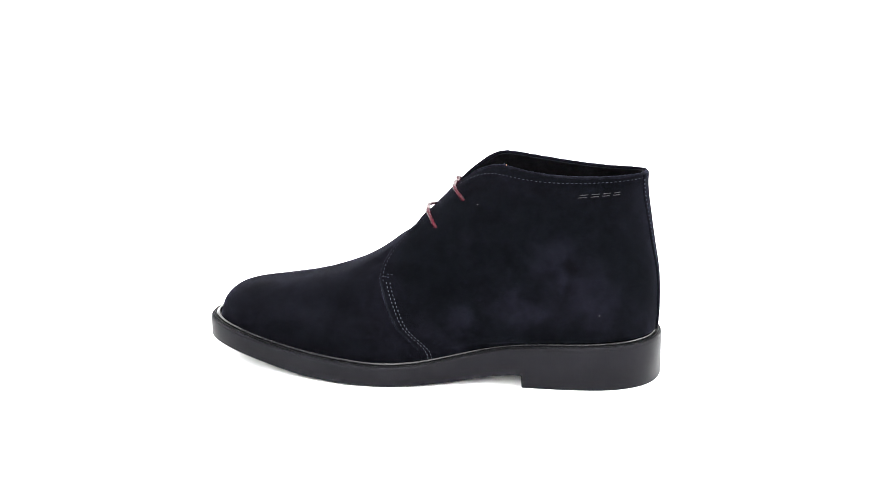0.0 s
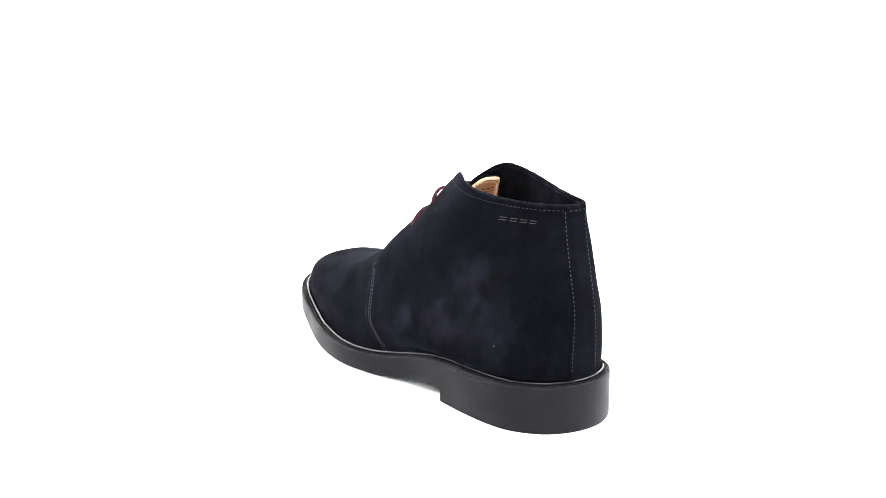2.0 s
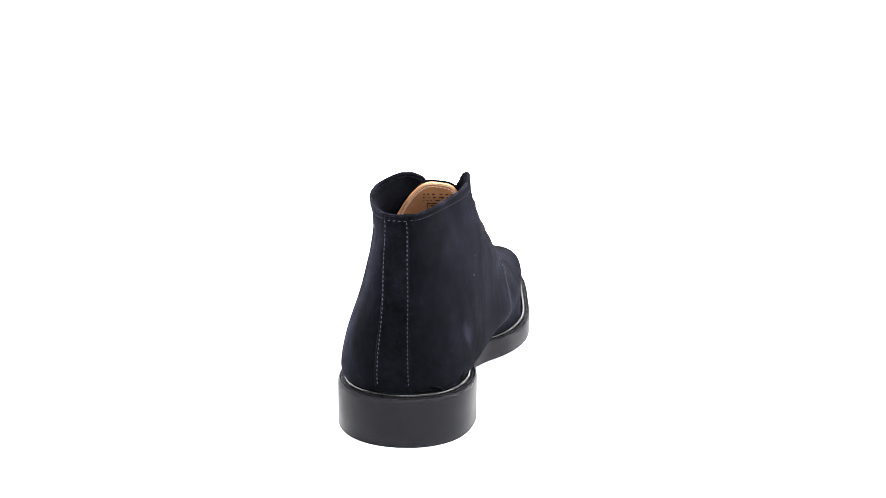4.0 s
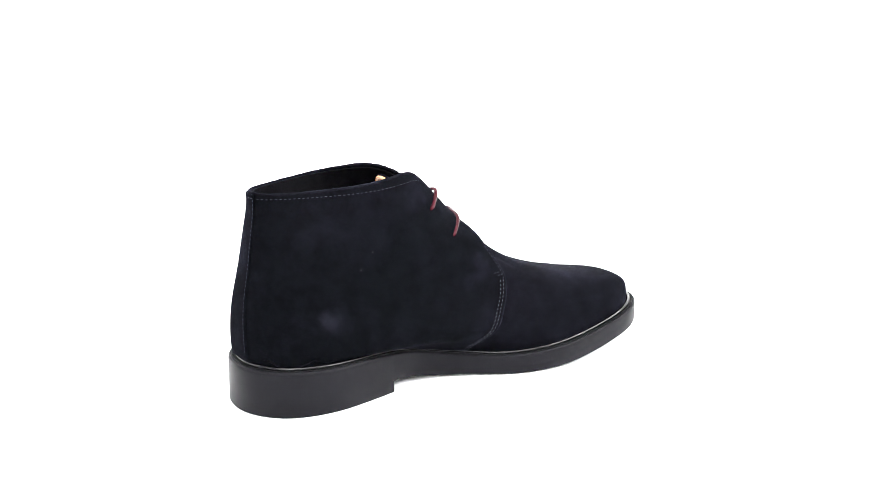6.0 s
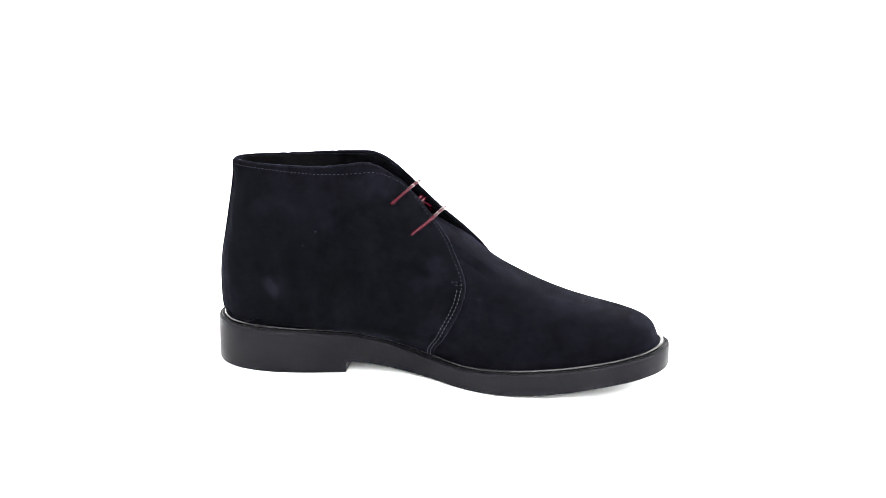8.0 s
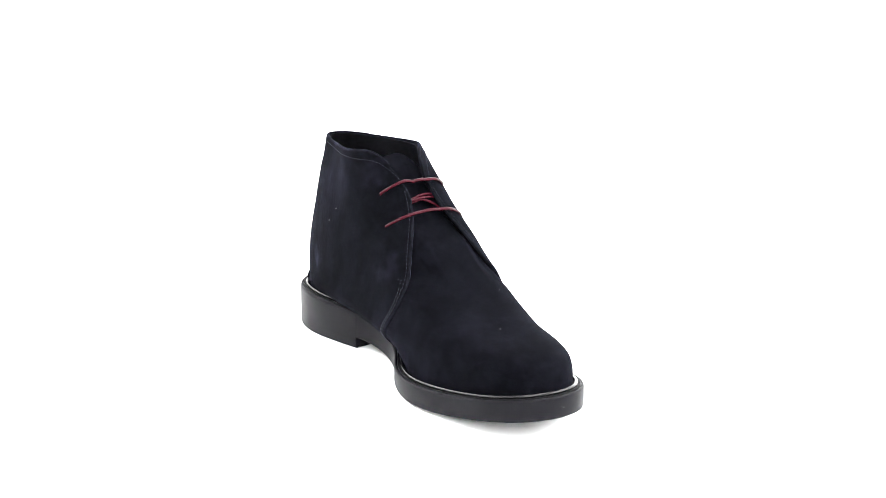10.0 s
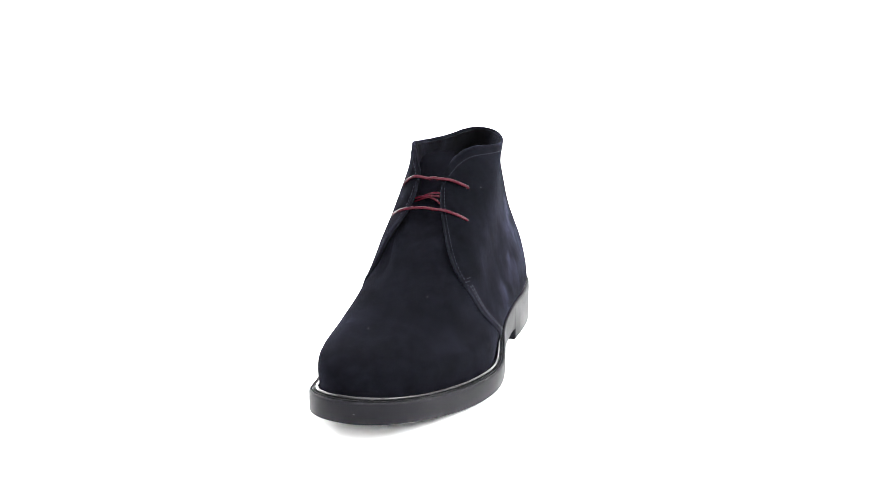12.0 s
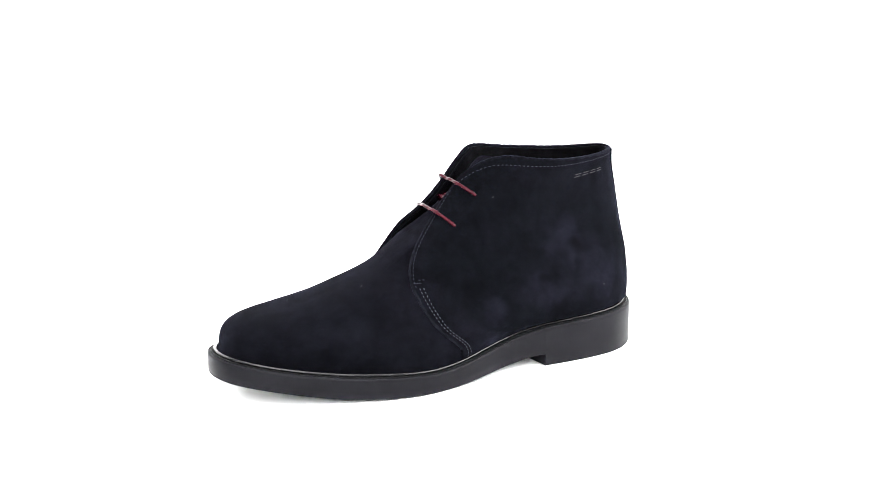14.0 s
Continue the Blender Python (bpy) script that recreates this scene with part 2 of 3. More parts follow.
def ring_tables(n=721):
    th = np.linspace(0, 2 * math.pi, n)
    q = (1 - np.cos(th)) / 2
    sn = np.sign(np.sin(th)) * np.abs(np.sin(th)) ** 0.72
    rows = []
    for k in range(8):
        x = HEEL_X[k] + (RIDGE_X[k] - HEEL_X[k]) * q
        z = HEEL_Z[k] + (RIDGE_Z[k] - HEEL_Z[k]) * q + SAG[k] * 4 * q * (1 - q)
        y = MID_BACK[k] * (1 - q) * (1 - 2 * q) + MID_WAIST[k] * 4 * q * (1 - q) + MID_FRONT[k] * q * (2 * q - 1)
        g = GIRTH[k]
        w = natural([0, .12, .37, .63, .88, 1], [g[0] - (g[1] - g[0]) * .3, *g, g[3] - (g[2] - g[3]) * .3], q)
        rows.append(np.stack([x, y + sn * w, z], 1) / 1000)
    # the lowest row follows the welt
    xy = outline(1200)
    xy = xy + inward(xy) * FEATHER
    far, near = int(np.argmax(xy[:, 0])), int(np.argmin(xy[:, 0]))
    rolled = np.roll(xy, -far, 0)
    near = (near - far) % len(xy)
    left, right = rolled[:near + 1][::-1], np.concatenate([rolled[near:], rolled[:1]])
    x0, x1 = left[0, 0], left[-1, 0]
    xs = x0 + (x1 - x0) * q
    ys = np.where(np.sin(th) >= 0, np.interp(xs, left[:, 0], left[:, 1]), np.interp(xs, right[:, 0], right[:, 1]))
    rows[0] = np.stack([xs, ys, welt_z(xs) + 0.0002], 1)
    # behind the ball the second row lies between its neighbours
    k = np.clip((q - .38) / .36, 0, 1)[:, None]
    k = k * k * (3 - 2 * k)
    rows[1] = (rows[0] * .48 + rows[2] * .52) * (1 - k) + rows[1] * k
    return np.array(rows)


RINGS = ring_tables()


def last(turn, v, off=0.0):
    """Points of the upper: turn 0 at the heel, 1 at the ridge over the toe on the outer side (2 - turn on the inner side),
    v from 0 at the welt to 1 at the collar; off metres proud of it."""
    turn, v = np.broadcast_arrays(np.asarray(turn, float), np.asarray(v, float))
    shape = turn.shape
    t, v = turn.ravel(), v.ravel()

    def at(t, v):
        s = (t % 2) * 360
        i = np.clip(np.floor(s).astype(int), 0, 719)
        f = (s - i)[None, :, None]
        cols = RINGS[:, i] * (1 - f) + RINGS[:, i + 1] * f
        w = np.stack([natural(LEVELS, e, v) for e in np.eye(8)])
        return (cols * w[:, :, None]).sum(0)
    p = at(t, v)
    e, g = 0.012, 0.01
    du = at(t + e, v) - at(t - e, v)
    dv = at(t, np.minimum(v + g, 1)) - at(t, np.maximum(v - g, 0))
    n = np.cross(du, dv)
    n /= np.linalg.norm(n, axis=1)[:, None] + 1e-12
    off = np.broadcast_to(np.asarray(off, float), shape).ravel()[:, None]
    return (p + n * off * OUTWARD).reshape(*shape, 3)


OUTWARD = 1
OUTWARD = 1 if last(0.3, 0.5, 0.01)[1] > last(0.3, 0.5)[1] else -1

boot = new("chukka_boot")
tagged(boot, "navy suede chukka boot with burgundy laces and black rubber sole", "boot")


# ---- sole ----
def build_sole():
    n = 1440
    xy = outline(n)
    inn = inward(xy)
    zt, zb = welt_z(xy[:, 0]), tread_z(xy[:, 0])

    def loop(d, z):
        return np.c_[xy + inn * d, z]
    # the tread's edge is rounded before the heel breast alone; behind it the heel carries the wall on down
    m = np.clip((xy[:, 0] + 0.0562 + 0.117 * (xy[:, 1] - 0.0019)) / .004, .02, 1)

    def soft_loop(d, dz):
        return np.c_[xy + inn * (d * m)[:, None], zb + dz * m]
    rows = [loop(0.030, zb), loop(0.004, zb), soft_loop(0.0012, 0), soft_loop(0.0003, 0.0005), soft_loop(0, 0.0014),
            loop(0, zb * .5 + zt * .5), loop(0, zt - 0.0016), loop(0.0002, zt - 0.0007), loop(0.0006, zt - 0.0001), loop(0.0012, zt),
            loop(0.0016, zt - 0.0006), loop(0.010, zt - 0.0012), loop(0.030, zt - 0.0012)]
    g = np.array(rows)[:, ::3]
    outsole = part("outsole", finish(grid_mesh("outsole", g, close_u=True, close_v=True), RUBBER), boot, "dark grey rubber outsole with a raised toe")
    # welt: a ribbed strip, then a polished bead against the upper
    rib = 0.0005 * (np.arange(n) % 4 < 2)
    rows = [loop(0.0014, zt - 0.0022), loop(0.0015, zt - 0.0012), loop(0.0020, zt - 0.0010), loop(0.0023, zt + 0.0001 + rib), loop(0.0029, zt + 0.0003 + rib),
            loop(0.0034, zt + 0.0002 + rib * .5), loop(0.0037, zt - 0.0008), loop(0.0070, zt - 0.0010), loop(0.0080, zt - 0.0022)]
    welt = part("welt", finish(grid_mesh("welt", np.array(rows), close_u=True, close_v=True), WELT), boot, "black ribbed rubber welt")
    rows = [loop(0.0050 + 0.0012 * math.cos(a), zt + 0.0008 + 0.0012 * math.sin(a)) for a in np.arange(10) / 10 * 2 * math.pi]
    part("welt_bead", finish(grid_mesh("welt_bead", np.array(rows)[:, ::3], close_u=True, close_v=True), BEAD), welt, "polished black bead along the upper")
    # heel block with a straight breast
    ring = xy[::3]
    keep = ring[:, 0] < -0.0562 - 0.117 * (ring[:, 1] - 0.0019)
    at = int(np.argmax(keep & ~np.roll(keep, 1)))
    out = np.roll(-inn[::3], -at, 0)
    ring, keep = np.roll(ring, -at, 0), np.roll(keep, -at)
    ring, out = ring[keep], out[keep]
    a, b = ring[-1], ring[0]
    ring = np.concatenate([ring, [a + (b - a) * k for k in np.linspace(0.04, 0.96, 12)]])
    front = np.array((b[1] - a[1], a[0] - b[0]))
    front = front / np.linalg.norm(front) * np.sign(front[0])
    out = np.concatenate([out, np.tile(front, (12, 1))])
    mid = ring.mean(0)

    def heel_loop(d, z):
        base = ring - out * d if d < .01 else mid + (ring - mid) * .01
        return np.c_[base, np.full(len(ring), z) if np.isscalar(z) else z]
    ztop = welt_z(ring[:, 0]) - 0.0024
    rows = [heel_loop(0.0399, 0.0), heel_loop(0.0014, 0.0), heel_loop(0.0004, 0.0003), heel_loop(-0.00008, 0.0011), heel_loop(-0.00008, ztop), heel_loop(0.0006, ztop + .0003), heel_loop(0.0399, ztop + .0004)]
    part("heel", finish(grid_mesh("heel", np.array(rows), close_u=True), RUBBER), boot, "dark grey rubber heel block")
    # the insole closes the boot from below
    ins = outline(180)
    ii = inward(ins)
    rows = [np.c_[ins + ii * d, welt_z(ins[:, 0]) + z] for d, z in ((0.030, 0.0), (0.012, 0.0), (0.012, -0.001), (0.030, -0.001))]
    part("insole", finish(grid_mesh("insole", np.array(rows), close_u=True, close_v=True), TAN), boot, "tan leather insole")
    # pale scuff on the toe's edge
    bm = bmesh.new()
    for x, y, z, s in ((0.1559, -0.0055, 0.0212, 0.0010), (0.1559, -0.0070, 0.0219, 0.0008), (0.1559, -0.0062, 0.0202, 0.0007)):
        bmesh.ops.create_icosphere(bm, subdivisions=1, radius=s, matrix=pose(x, y, z) @ Matrix.Diagonal((0.5, 1.0, 0.55, 1)))
    me = bpy.data.meshes.new("scuff")
    bm.to_mesh(me)
    bm.free()
    part("scuff", finish(me, FLECK), outsole, "small pale scuff on the toe edge")


build_sole()

# ---- upper ----
EDGE_V = [0, .10, .21, .31, .41, .50, .57, .64, .70, .76, .83, .90, 1.0]
EDGE_OUT = [.500, .512, .538, .578, .638, .720, .805, .880, .915, .937, .950, .948, .942]
EDGE_IN = [.505, .519, .541, .572, .630, .706, .775, .825, .862, .892, .920, .942, .945]


def edge(side, v):
    return natural(EDGE_V, EDGE_OUT if side > 0 else EDGE_IN, np.asarray(v, float))


def collar(side, s):
    """How far up the quarter reaches, for s from the heel (0) to its front edge (1): a rounded front corner."""
    if side > 0:
        return 1 - 0.10 * (np.clip((s - .72) / .28, 0, 1)) ** 3
    return 1 - 0.09 * (np.clip((s - .80) / .20, 0, 1)) ** 3


def spread(n, ease=0.07):
    """Even steps from 0 to 1, closer at the start, where the heel curves most."""
    s = np.linspace(0, 1, n)
    return s - ease * np.sin(math.pi * s)


def shell(outer, inner, rim):
    """Closes an outer and an inner grid with a rounded rim all round."""
    return grid_mesh("shell", ring_close(outer, inner, rim))


def ring_close(outer, inner, rim):
    mid = (outer + inner) / 2
    top = outer[-1] + (outer[-1] - outer[-2]) / (np.linalg.norm(outer[-1] - outer[-2], axis=1)[:, None] + 1e-9) * rim
    top = top + (mid[-1] - outer[-1])
    rows = np.concatenate([outer, ((outer[-1] + top) / 2 + (outer[-1] - mid[-1]) * .25)[None], top[None],
                           ((inner[-1] + top) / 2 + (inner[-1] - mid[-1]) * .25)[None], inner[::-1]])
    front = rows[:, -1] + (rows[:, -1] - rows[:, -2]) / (np.linalg.norm(rows[:, -1] - rows[:, -2], axis=1)[:, None] + 1e-9) * rim * .5
    middle = np.concatenate([mid[:, -1], mid[-1:, -1], mid[-1:, -1], mid[-1:, -1], mid[::-1, -1]])
    front1 = front * .55 + middle * .45
    return np.concatenate([rows, front1[:, None], middle[:, None]], axis=1)


def side_turn(side, t):
    return t if side > 0 else 2 - t


def quarter_param(side, nu, nv, lo=0.0, inset=0.0):
    s = spread(nu)[None, :]
    w = np.linspace(lo, 1, nv)[:, None]
    v = w * (collar(side, s) - inset)
    t = s * (edge(side, v.ravel()).reshape(v.shape) - inset)
    return t, v


def relief(t, v, size=1.0):
    """Slight unevenness of worked leather, in metres."""
    p = last(t, v)
    out = np.zeros(p.shape[:2])
    for i in range(p.shape[0]):
        for j in range(p.shape[1]):
            q = Vector(p[i, j])
            out[i, j] = 0.00028 * noise.noise(q * 38) + 0.00014 * noise.noise(q * 110)
    return out * size


def fit_row(points, gap):
    step = np.linalg.norm(np.diff(points, axis=0), axis=1)
    at = np.concatenate([[0], np.cumsum(step)])
    n = max(2, int(at[-1] / gap))
    s = (np.arange(n) + 0.5) / n * at[-1]
    a = np.stack([np.interp(s - gap * .05, at, points[:, k]) for k in range(3)], 1)
    b = np.stack([np.interp(s + gap * .05, at, points[:, k]) for k in range(3)], 1)
    return (a + b) / 2, (b - a) / (np.linalg.norm(b - a, axis=1)[:, None] + 1e-12)


def stitches(turn, v, parent, mat, gap=0.0026, length=0.0016, radius=0.0003, lift=0.0008, label="row of fine stitching"):
    """A row of thread stitches along a path over the upper, each a small spindle."""
    turn, v = np.asarray(turn, float), np.asarray(v, float)
    side = 1 if turn.mean() < 1 else -1
    along = np.where(turn < 1, turn, 2 - turn) / edge(side, v)
    mids, ways = fit_row(last(turn, v, lift + flap(side, along, v)), gap)
    verts, faces = [], []
    for m, w in zip(mids, ways):
        w = Vector(w)
        a = w.orthogonal().normalized()
        b = w.cross(a)
        base = len(verts)
        m = Vector(m)
        for f, r in ((-.5, .45), (-.25, 1), (.25, 1), (.5, .45)):
            for k in range(5):
                an = k * 2 * math.pi / 5
                verts.append(m + w * (length * f) + (a * math.cos(an) + b * math.sin(an)) * radius * r)
        for i in range(3):
            for k in range(5):
                faces.append((base + i * 5 + k, base + i * 5 + (k + 1) % 5, base + (i + 1) * 5 + (k + 1) % 5, base + (i + 1) * 5 + k))
        faces += [tuple(base + k for k in range(5)), tuple(base + 15 + k for k in range(5))]
    me = bpy.data.meshes.new("stitching")
    me.from_pydata([tuple(p) for p in verts], [], faces)
    part("stitching", finish(me, mat), parent, label, "stuff")


def metres_per_turn(t, v):
    return np.linalg.norm(last(t + .01, v) - last(t - .01, v), axis=-1) / .02


PROUD = 0.0006


def flap(side, s, v):
    """How far the front edge of a quarter stands off the vamp round the throat."""
    high = 0.0038 if side < 0 else 0.0022
    return high * np.exp(-((v - .69) / .085) ** 2) * np.clip((s - .72) / .28, 0, 1) ** 1.5


def fuzzy_cord(points, radius, sides=8, gap=0.0009):
    """An uneven rounded edge along a path, its thickness wandering as a napped cut does."""
    step = np.linalg.norm(np.diff(points, axis=0), axis=1)
    at = np.concatenate([[0], np.cumsum(step)])
    along = np.linspace(0, at[-1], int(at[-1] / gap))
    path = np.stack([np.interp(along, at, points[:, k]) for k in range(3)], 1)
    soft = np.ones(9) / 9
    for k in range(3):
        path[4:-4, k] = np.convolve(path[:, k], soft, "valid")
    ways = np.gradient(path, axis=0)
    rows = []
    for p, w in zip(path, ways):
        w = Vector(w).normalized()
        a = w.cross(Vector((0, 0, 1))).normalized()
        b = a.cross(w)
        row = []
        for k in range(sides):
            an = k * 2 * math.pi / sides
            d = a * math.cos(an) + b * math.sin(an)
            q = Vector(p) + d * radius
            row.append(q + d * radius * (.28 * noise.noise(q * 420) + .22 * noise.noise(q * 1100)))
        rows.append(row)
    rows = [[Vector(path[0])] * sides] + rows + [[Vector(path[-1])] * sides]
    return grid_mesh("cut_edge", np.array([[tuple(v) for v in r] for r in rows]), close_u=True)


def build_quarter(side):
    t, v = quarter_param(side, 78, 52)
    r = relief(t, v)
    tt = side_turn(side, t)
    lift = flap(side, t / edge(side, v.ravel()).reshape(v.shape), v)
    outer = last(tt, v, PROUD + r + lift)
    inner = last(tt, v, PROUD - 0.0022 + lift)
    where = "outer" if side > 0 else "inner"
    q = part("quarter", finish(shell(outer, inner, 0.0008), NAVY if side > 0 else NAVY_INNER), boot, f"navy suede {where} quarter with brushed nap")
    # the raw fuzzy cut edge, up the front and round the collar, coloured as catching light
    rim = (outer * .6 + inner * .4)
    k = int(len(rim) * .12)
    path = np.concatenate([rim[k:-3, -1], rim[-1, :-3][::-1]])
    part("cut_edge", finish(fuzzy_cord(path, 0.00105), LIT_RAW_EDGE), q, "raw napped cut edge of the suede, paled as if catching light")
    t2, v2 = quarter_param(side, 60, 36, 0.15, 0.006)
    tt2 = side_turn(side, t2)
    lift = flap(side, t2 / edge(side, v2.ravel()).reshape(v2.shape), v2)
    g1, g2 = last(tt2, v2, PROUD - 0.0021 + lift), last(tt2, v2, PROUD - 0.0034 + lift)
    part("lining", finish(shell(g1, g2, 0.0003), LINING), q, "black inner lining")
    # stitching: along the front edge, doubled low down, under the collar
    v = np.linspace(0.02, 0.86, 160)
    low = 0.0040 if side > 0 else 0.0024
    for back, lo, hi in ((0.0019, 0.52, 0.86), (low, 0.0, 0.53), (low + 0.0024, 0.0, 0.53)):
        vv = v[(v <= hi) & (v >= lo)]
        tv = edge(side, vv)
        tv = tv - back / metres_per_turn(side_turn(side, tv), vv)
        stitches(side_turn(side, tv), vv, q, THREAD if hi < .6 else THREAD_DARK, length=0.0013)
    s = np.linspace(0.06, 0.995, 160)
    vt = collar(side, s) * 0.965
    stitches(side_turn(side, s * (edge(side, vt) - 0.01)), vt, q, THREAD_DARK, gap=0.0028, radius=.00024)
    # bar tack at the corner
    va = np.full(24, 0.55)
    ta = edge(side, va) - np.linspace(0.0025, 0.0075, 24) / metres_per_turn(side_turn(side, edge(side, va)), va)
    for dv in (-.006, .006):
        stitches(side_turn(side, ta), va + dv, q, THREAD_DARK, gap=0.0018, length=0.0016)
    return q


outer_quarter = build_quarter(1)
inner_quarter = build_quarter(-1)


def tongue_shift(v):
    """How far the tongue leans back from the ridge."""
    return -0.0100 * np.clip((v - .68) / .22, 0, 1)


def tongue_lean(t, v):
    """The tongue leans back and lies flatter across than the ridge."""
    k = np.clip((v - .68) / .16, 0, 1)
    flat = (last(np.ones_like(v), v) - last(t, v))[..., 0] * .38 * k
    return np.stack([tongue_shift(v) + flat - .003 * k, -.0005 * k, -.0011 * k], -1)


def build_vamp():
    # vamp and tongue are cut in one; it tucks under both quarters
    nu, nv = 97, 64
    reach = [.45, .52, .66, .76, .72, .64, .62]
    s = np.linspace(-1, 1, nu)[None, :]
    w = np.linspace(0, 1, nv)[:, None]
    top = 0.982 - 0.25 * np.abs(s - .11) ** 1.9
    v = w * top
    vf = v.ravel()
    lo_o = natural([0, .3, .5, .6, .7, .85, 1.0], reach, vf).reshape(v.shape) - .12 * (s < 0) * np.clip((v - .6) / .15, 0, 1)
    t = 1 - s * (1 - lo_o) * (1 - 0.10 * np.sin(math.pi * np.abs(s)))
    swell = np.exp(-((v - .66) / .05) ** 2) * np.clip(1 - np.abs(s) * 1.5, 0, 1) ** .7
    tuck = np.clip((v - .5) / .12, 0, 1) * np.clip((np.abs(s) - .3) / .25, 0, 1) + np.clip((v - .70) / .08, 0, 1)
    off = -0.0004 - 0.0022 * np.clip(tuck, 0, 1) + 0.0010 * swell
    r = relief(t, v)
    shift = tongue_lean(t, v)
    outer = last(t, v, off + r) + shift
    inner = last(t, v, off - 0.0016) + shift
    vamp = part("vamp", finish(grid_mesh("vamp", np.concatenate([outer, inner[::-1]])), NAVY_VAMP), boot, "plain navy suede vamp running up into the tongue")
    # tan lining of the tongue, seen from behind
    k = int(nv * 0.55)
    a = last(t, v, off - 0.0017)[k:] + shift[k:]
    b = last(t, v, off - 0.0030)[k:] + shift[k:]
    up = (a[-1] - a[-2]) / np.linalg.norm(a[-1] - a[-2], axis=1)[:, None]
    a = np.concatenate([a, (a[-1] + up * 0.0002)[None]])
    b = np.concatenate([b, (b[-1] + up * 0.0002)[None]])
    lining = part("tongue_lining", finish(grid_mesh("tongue_lining", np.concatenate([a, b[::-1]])), TAN), vamp, "tan leather tongue lining with small brown print")
    sv = np.linspace(-0.97, 0.97, 160)
    tv = 0.982 - 0.25 * np.abs(sv - .11) ** 1.9 - 0.014
    lo = natural([0, .3, .5, .6, .7, .85, 1.0], reach, tv) - .12 * (sv < 0) * np.clip((tv - .6) / .15, 0, 1)
    tu = 1 - sv * .97 * (1 - lo) * (1 - 0.10 * np.sin(math.pi * np.abs(sv)))
    return vamp, lining, tu, tv


vamp, tongue_lining, rim_turn, rim_v = build_vamp()


def tube(path, radius, flat=1.0, sides=10, up=Vector((0, 0, 1))):
    """A cord along a path of points, closed at both ends."""
    path = np.asarray(path, float)
    d = np.gradient(path, axis=0)
    rows = []
    for p, w in zip(path, d):
        w = Vector(w).normalized()
        a = w.cross(up).normalized()
        b = a.cross(w)
        rows.append([Vector(p) + (a * math.cos(k) + b * math.sin(k) * flat) * radius for k in np.arange(sides) / sides * 2 * math.pi])
    rows = [[Vector(path[0])] * sides] + rows + [[Vector(path[-1])] * sides]
    return grid_mesh("tube", np.array([[tuple(v) for v in r] for r in rows]), close_u=True)


def smooth_path(points, n=40):
    pts = np.asarray(points, float)
    return natural(np.arange(len(pts)), pts, np.linspace(0, len(pts) - 1, n))


SEAT_T, SEAT_V = np.meshgrid(np.linspace(0.02, 1.98, 300), np.linspace(0.02, 1, 120))
SEAT_P = last(SEAT_T, SEAT_V)
HOLES = {"top_out": (-.0198, .0140, .1172), "low_out": (-.0030, .0180, .0990), "top_in": (-.0228, -.0245, .1163), "low_in": (-.0070, -.0312, .0978)}


def seat(p, off):
    """The point of the upper nearest to p, raised by off."""
    k = int(np.argmin(((SEAT_P - np.asarray(p)) ** 2).sum(-1)))
    return last(SEAT_T.ravel()[k], SEAT_V.ravel()[k], off)


def build_laces():
    def bar(a, b, rise):
        """From hole to hole over both quarters, taut across the gap."""
        pts = [seat(a, -0.0012), seat(a, PROUD + 0.0007)]
        for f in (.2, .36, .5, .64, .8):
            p = np.array(a) * (1 - f) + np.array(b) * f
            p = p + np.array((rise[0], 0, rise[1])) * (1 - (2 * f - 1) ** 2)
            pts.append(seat(p, PROUD + 0.0019) if f in (.2, .8) else p)
        pts += [seat(b, PROUD + 0.0007), seat(b, -0.0012)]
        return smooth_path(pts, 60)
    laces = part("laces", finish(tube(bar(HOLES["top_in"], HOLES["top_out"], (.0090, .0082)), 0.00135, 0.8), LACE), boot, "burgundy waxed round lace")
    part("lace_bar", finish(tube(bar(HOLES["low_in"], HOLES["low_out"], (.0104, .0102)), 0.00135, 0.8), LACE), laces)
    for a in ([(-.0125, -.020, .1095), (-.0095, -.013, .1122), (-.0080, -.004, .1137), (-.0085, .004, .1130), (-.0115, .010, .1110)],
              [(-.0122, -.018, .1082), (-.0088, -.010, .1118), (-.0078, -.004, .1120), (-.0050, .004, .1078), (-.0060, .009, .1040)],
              [(-.0128, -.014, .1110), (-.0100, -.004, .1152), (-.0105, .006, .1140)]):
        part("lace_cross", finish(tube(smooth_path(a), 0.0011, 0.8), LACE), laces)
    for p in HOLES.values():
        x, y, z = seat(p, PROUD - 0.0002)
        bm = bmesh.new()
        bmesh.ops.create_icosphere(bm, subdivisions=2, radius=0.0017, matrix=pose(x, y, z) @ Matrix.Diagonal((1, .5, 1, 1)))
        me = bpy.data.meshes.new("eyelet")
        bm.to_mesh(me)
        bm.free()
        part("eyelet", finish(me, HOLE), boot, "dark punched eyelet")


build_laces()


# ---- strip up the heel, marks and print ----
STRIP_V = [0.0, .27, .38, .486, .6, .757, 1.0]
STRIP_OUT = [.022, .022, .027, .032, .047, .067, .097]
STRIP_IN = [.033, .033, .031, .029, .028, .028, .037]


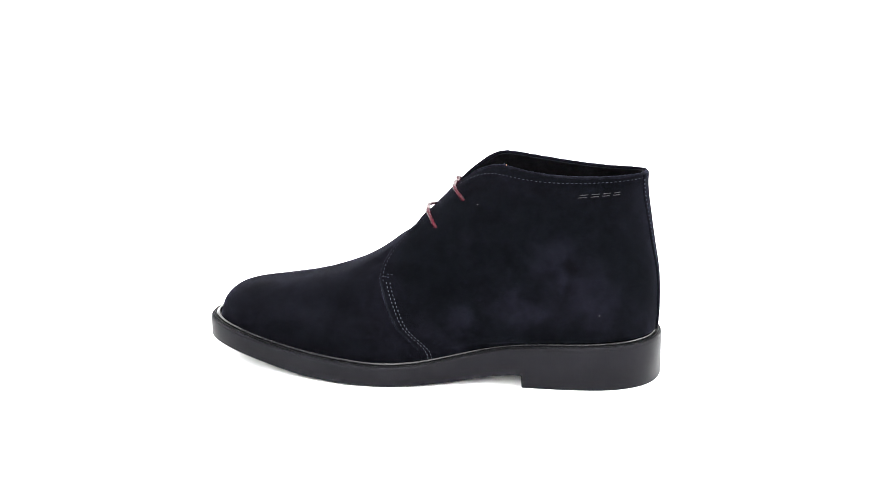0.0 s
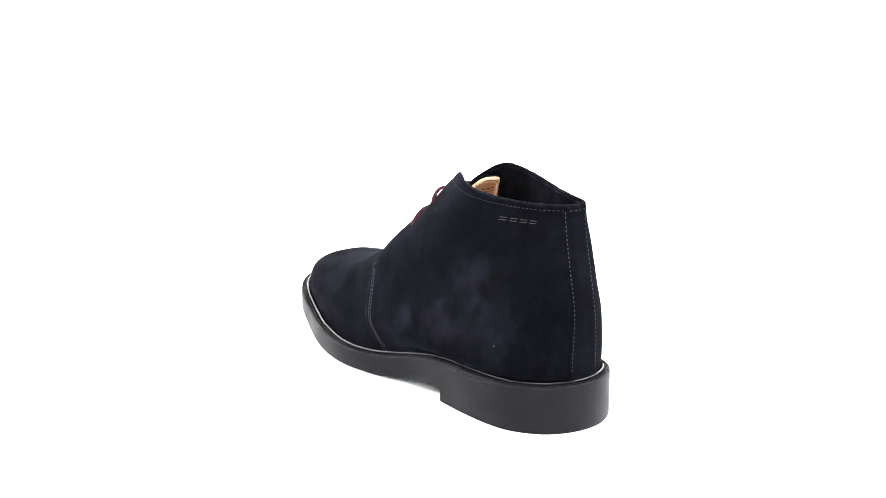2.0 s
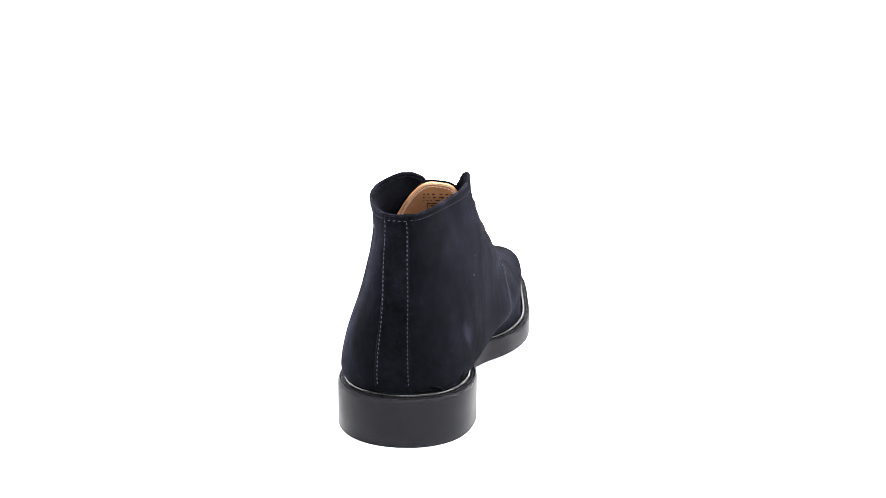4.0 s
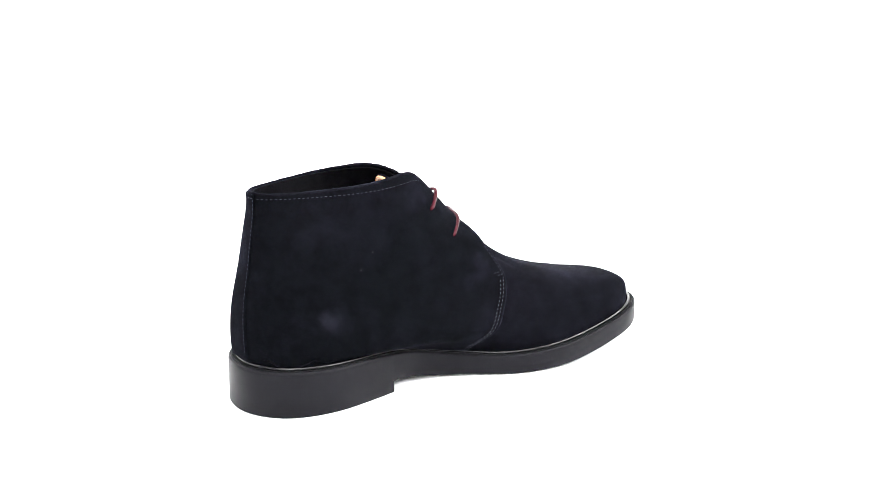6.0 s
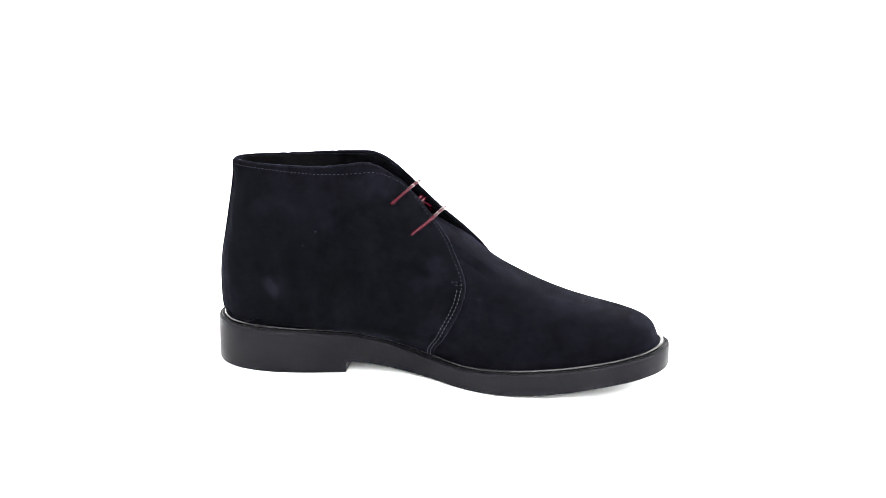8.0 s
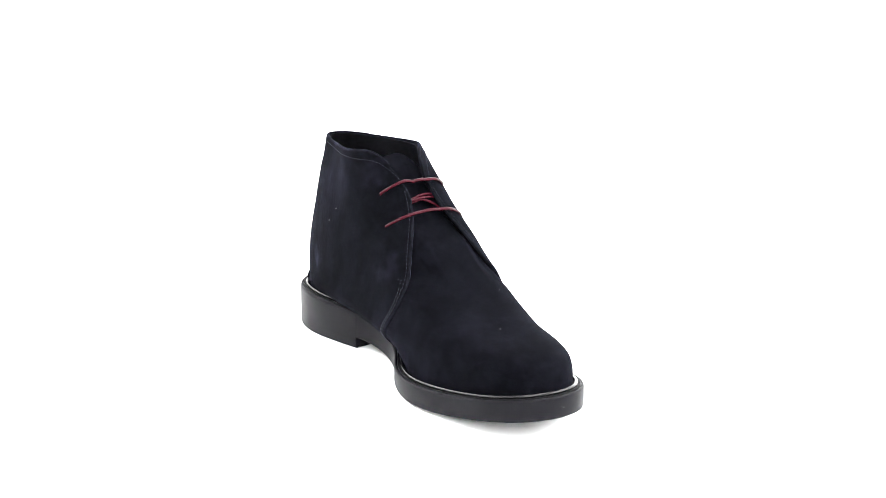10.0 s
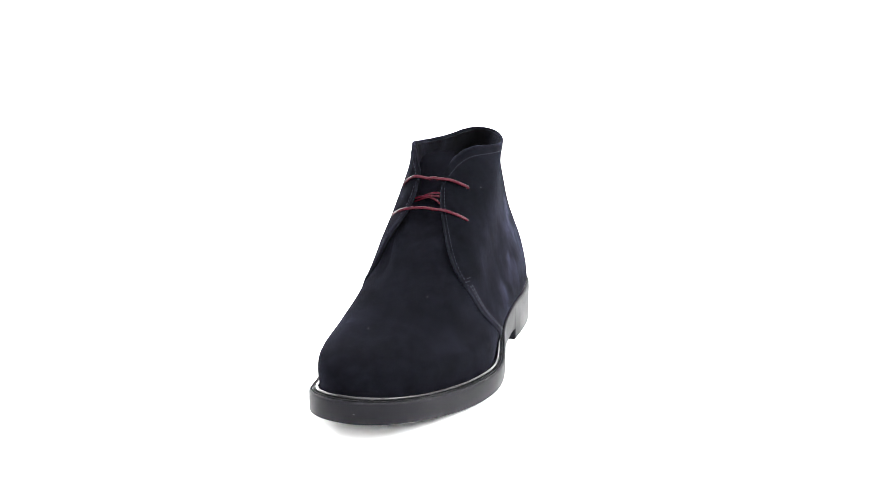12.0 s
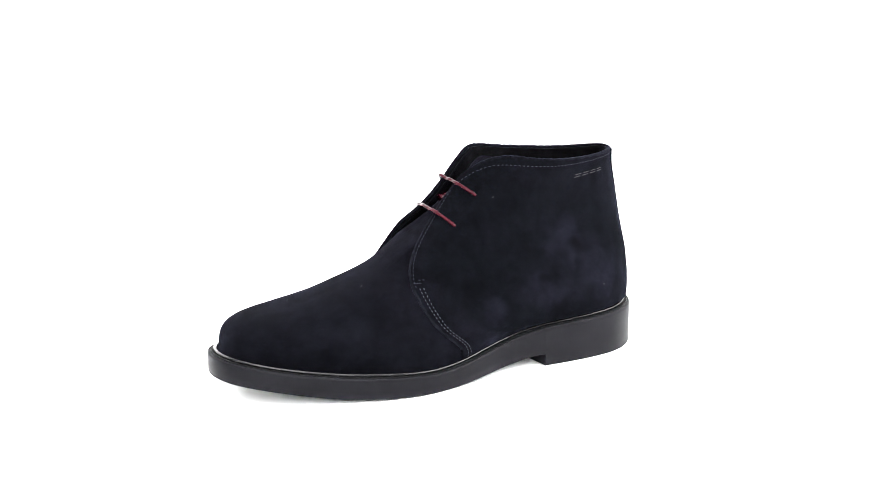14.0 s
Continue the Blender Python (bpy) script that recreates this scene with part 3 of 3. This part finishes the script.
def build_backstay():
    v = np.linspace(0, 0.992, 60)[:, None]
    f = np.linspace(-1, 1, 25)[None, :]
    out = natural(STRIP_V, STRIP_OUT, v.ravel())[:, None] + .009
    inn = natural(STRIP_V, STRIP_IN, v.ravel())[:, None] + .009
    t = np.where(f > 0, out * np.abs(f) ** 1.4, -inn * np.abs(f) ** 1.4)
    vv = v + 0 * t
    lift = PROUD + 0.0011 - 0.0008 * np.clip((np.abs(f) - .86) / .14, 0, 1) ** 2
    outer, inner = last(t, vv, lift + 0 * t), last(t, vv, PROUD - .0006)
    stay = part("backstay", finish(shell(outer, inner, 0.0004), NAVY), boot, "navy suede heel strip with stitched edges")
    v1 = np.linspace(0.29, 0.965, 140)
    stitches(natural(STRIP_V, STRIP_OUT, v1), v1, stay, THREAD_HEEL, length=.0013, lift=PROUD + .0011, radius=.00034)
    stitches(-natural(STRIP_V, STRIP_IN, v1), v1, stay, THREAD_HEEL, length=.0013, lift=PROUD + .0011, radius=.00034)
    f = np.linspace(-.95, .95, 40)
    stitches(np.where(f > 0, .078 * np.abs(f) ** 1.4, -.045 * np.abs(f) ** 1.4), np.full(40, .965), stay, THREAD_HEEL, lift=PROUD + .0011)


build_backstay()


def patch(t0, t1, v0, v1, off, thick, place=last, n=5):
    """A thin plate lying on the upper, with thickness."""
    t, v = np.meshgrid(np.linspace(t0, t1, n), np.linspace(v0, v1, 3))
    return grid_mesh("patch", np.concatenate([place(t, v, off), place(t, v, off + thick)[::-1]]), close_v=True)


def build_marks():
    # the maker's mark: four plain strokes in a row
    for k in range(4):
        a = .392 - k * .0425
        for v in (.860, .876):
            part("maker_mark", finish(patch(a, a - .029, v - k * .001, v + .005 - k * .001, PROUD + .0001, .0003), MARK), outer_quarter, "grey printed mark")
    # lint caught in the nap
    for ob, p, s in ((outer_quarter, (-.1105, .0347, .0500), .0005), (outer_quarter, (-.1475, -.0005, .0515), .0005), (inner_quarter, (-.0700, -.0330, .0960), .0004), (inner_quarter, (-.0800, -.0340, .0860), .0004),
                     (outer_quarter, (-.0300, .0215, .1160), .0004), (vamp, (.0620, .0120, .0680), .0004), (vamp, (.1000, -.0150, .0560), .0004)):
        bm = bmesh.new()
        bmesh.ops.create_icosphere(bm, subdivisions=1, radius=s, matrix=Matrix.Translation(seat(p, PROUD + .0005)))
        me = bpy.data.meshes.new("lint")
        bm.to_mesh(me)
        bm.free()
        part("lint", finish(me, FLECK), ob, "pale lint fleck")


build_marks()


def on_tongue(t, v, off=0.0):
    """On the hidden face of the tongue's lining; off metres towards the foot."""
    p = last(t, v, -0.0026 - 0.0030 - np.asarray(off, float))
    return p + tongue_lean(np.asarray(t, float), np.asarray(v, float))


def build_tongue_print():
    # unreadable size print: short bars in rows, and a ruled box
    random.seed(5)
    for v in (.930, .914, .898):
        t = .90
        while t < 1.09:
            w = random.uniform(.006, .018)
            part("print_bar", finish(patch(t, t + w, v - .0022, v + .0022, .00005, .0002, on_tongue), PRINT), tongue_lining)
            t += w + random.uniform(.008, .02)
    for t0, t1, v0, v1 in ((.93, 1.08, .880, .883), (.93, .935, .80, .883), (1.075, 1.08, .80, .883), (.95, 1.06, .866, .870), (.95, 1.05, .852, .856)):
        part("print_bar", finish(patch(t0, t1, v0, v1, .00005, .0002, on_tongue), PRINT), tongue_lining)
    # stitched pale edge of the lining
    mids = on_tongue(rim_turn, rim_v, .0002)
    p, w = fit_row(mids, .0026)
    verts = []
    for m, d in zip(p, w):
        verts.append((m - d * .0008, m + d * .0008))
    rows = [tube(np.linspace(a, b, 4), .00035, 1, 5) for a, b in verts]
    bm = bmesh.new()
    for r in rows:
        bm.from_mesh(r)
        bpy.data.meshes.remove(r)
    me = bpy.data.meshes.new("edge_stitching")
    bm.to_mesh(me)
    bm.free()
    part("edge_stitching", finish(me, CREAM), tongue_lining, "cream edge stitching", "stuff")
    rim = on_tongue(rim_turn[4:-4], rim_v[4:-4] + .010, -.0003)
    part("lining_edge", finish(tube(rim, .0006, 1.0, 8), CREAM), tongue_lining, "pale cut edge of the tan lining")
    # a folded pale loop inside the throat
    for pts in ([(-.045, .011, .1000), (-.040, .003, .1078), (-.038, -.006, .1094), (-.040, -.015, .1078), (-.045, -.022, .1015)], [(-.043, -.023, .1045), (-.038, -.015, .1102), (-.036, -.007, .1108), (-.038, .001, .1080)]):
        path = smooth_path(pts, 24)
        g = np.array([path + np.array((0, 0, z)) + np.array((x, 0, 0)) for x, z in ((0, 0), (-.0009, 0), (-.0020, .0040), (-.0010, .0044))])
        part("fold", finish(grid_mesh("fold", g, close_v=True), CREAM), tongue_lining, "pale folded leather loop")


build_tongue_print()


def motions():
    """The boot turns evenly about the upright axis of its turntable."""
    walk(boot, [(k * 0.25, pose(0, 0, 0, 0, 0, START - SPIN * k * 0.25)) for k in range(57)])


motions()
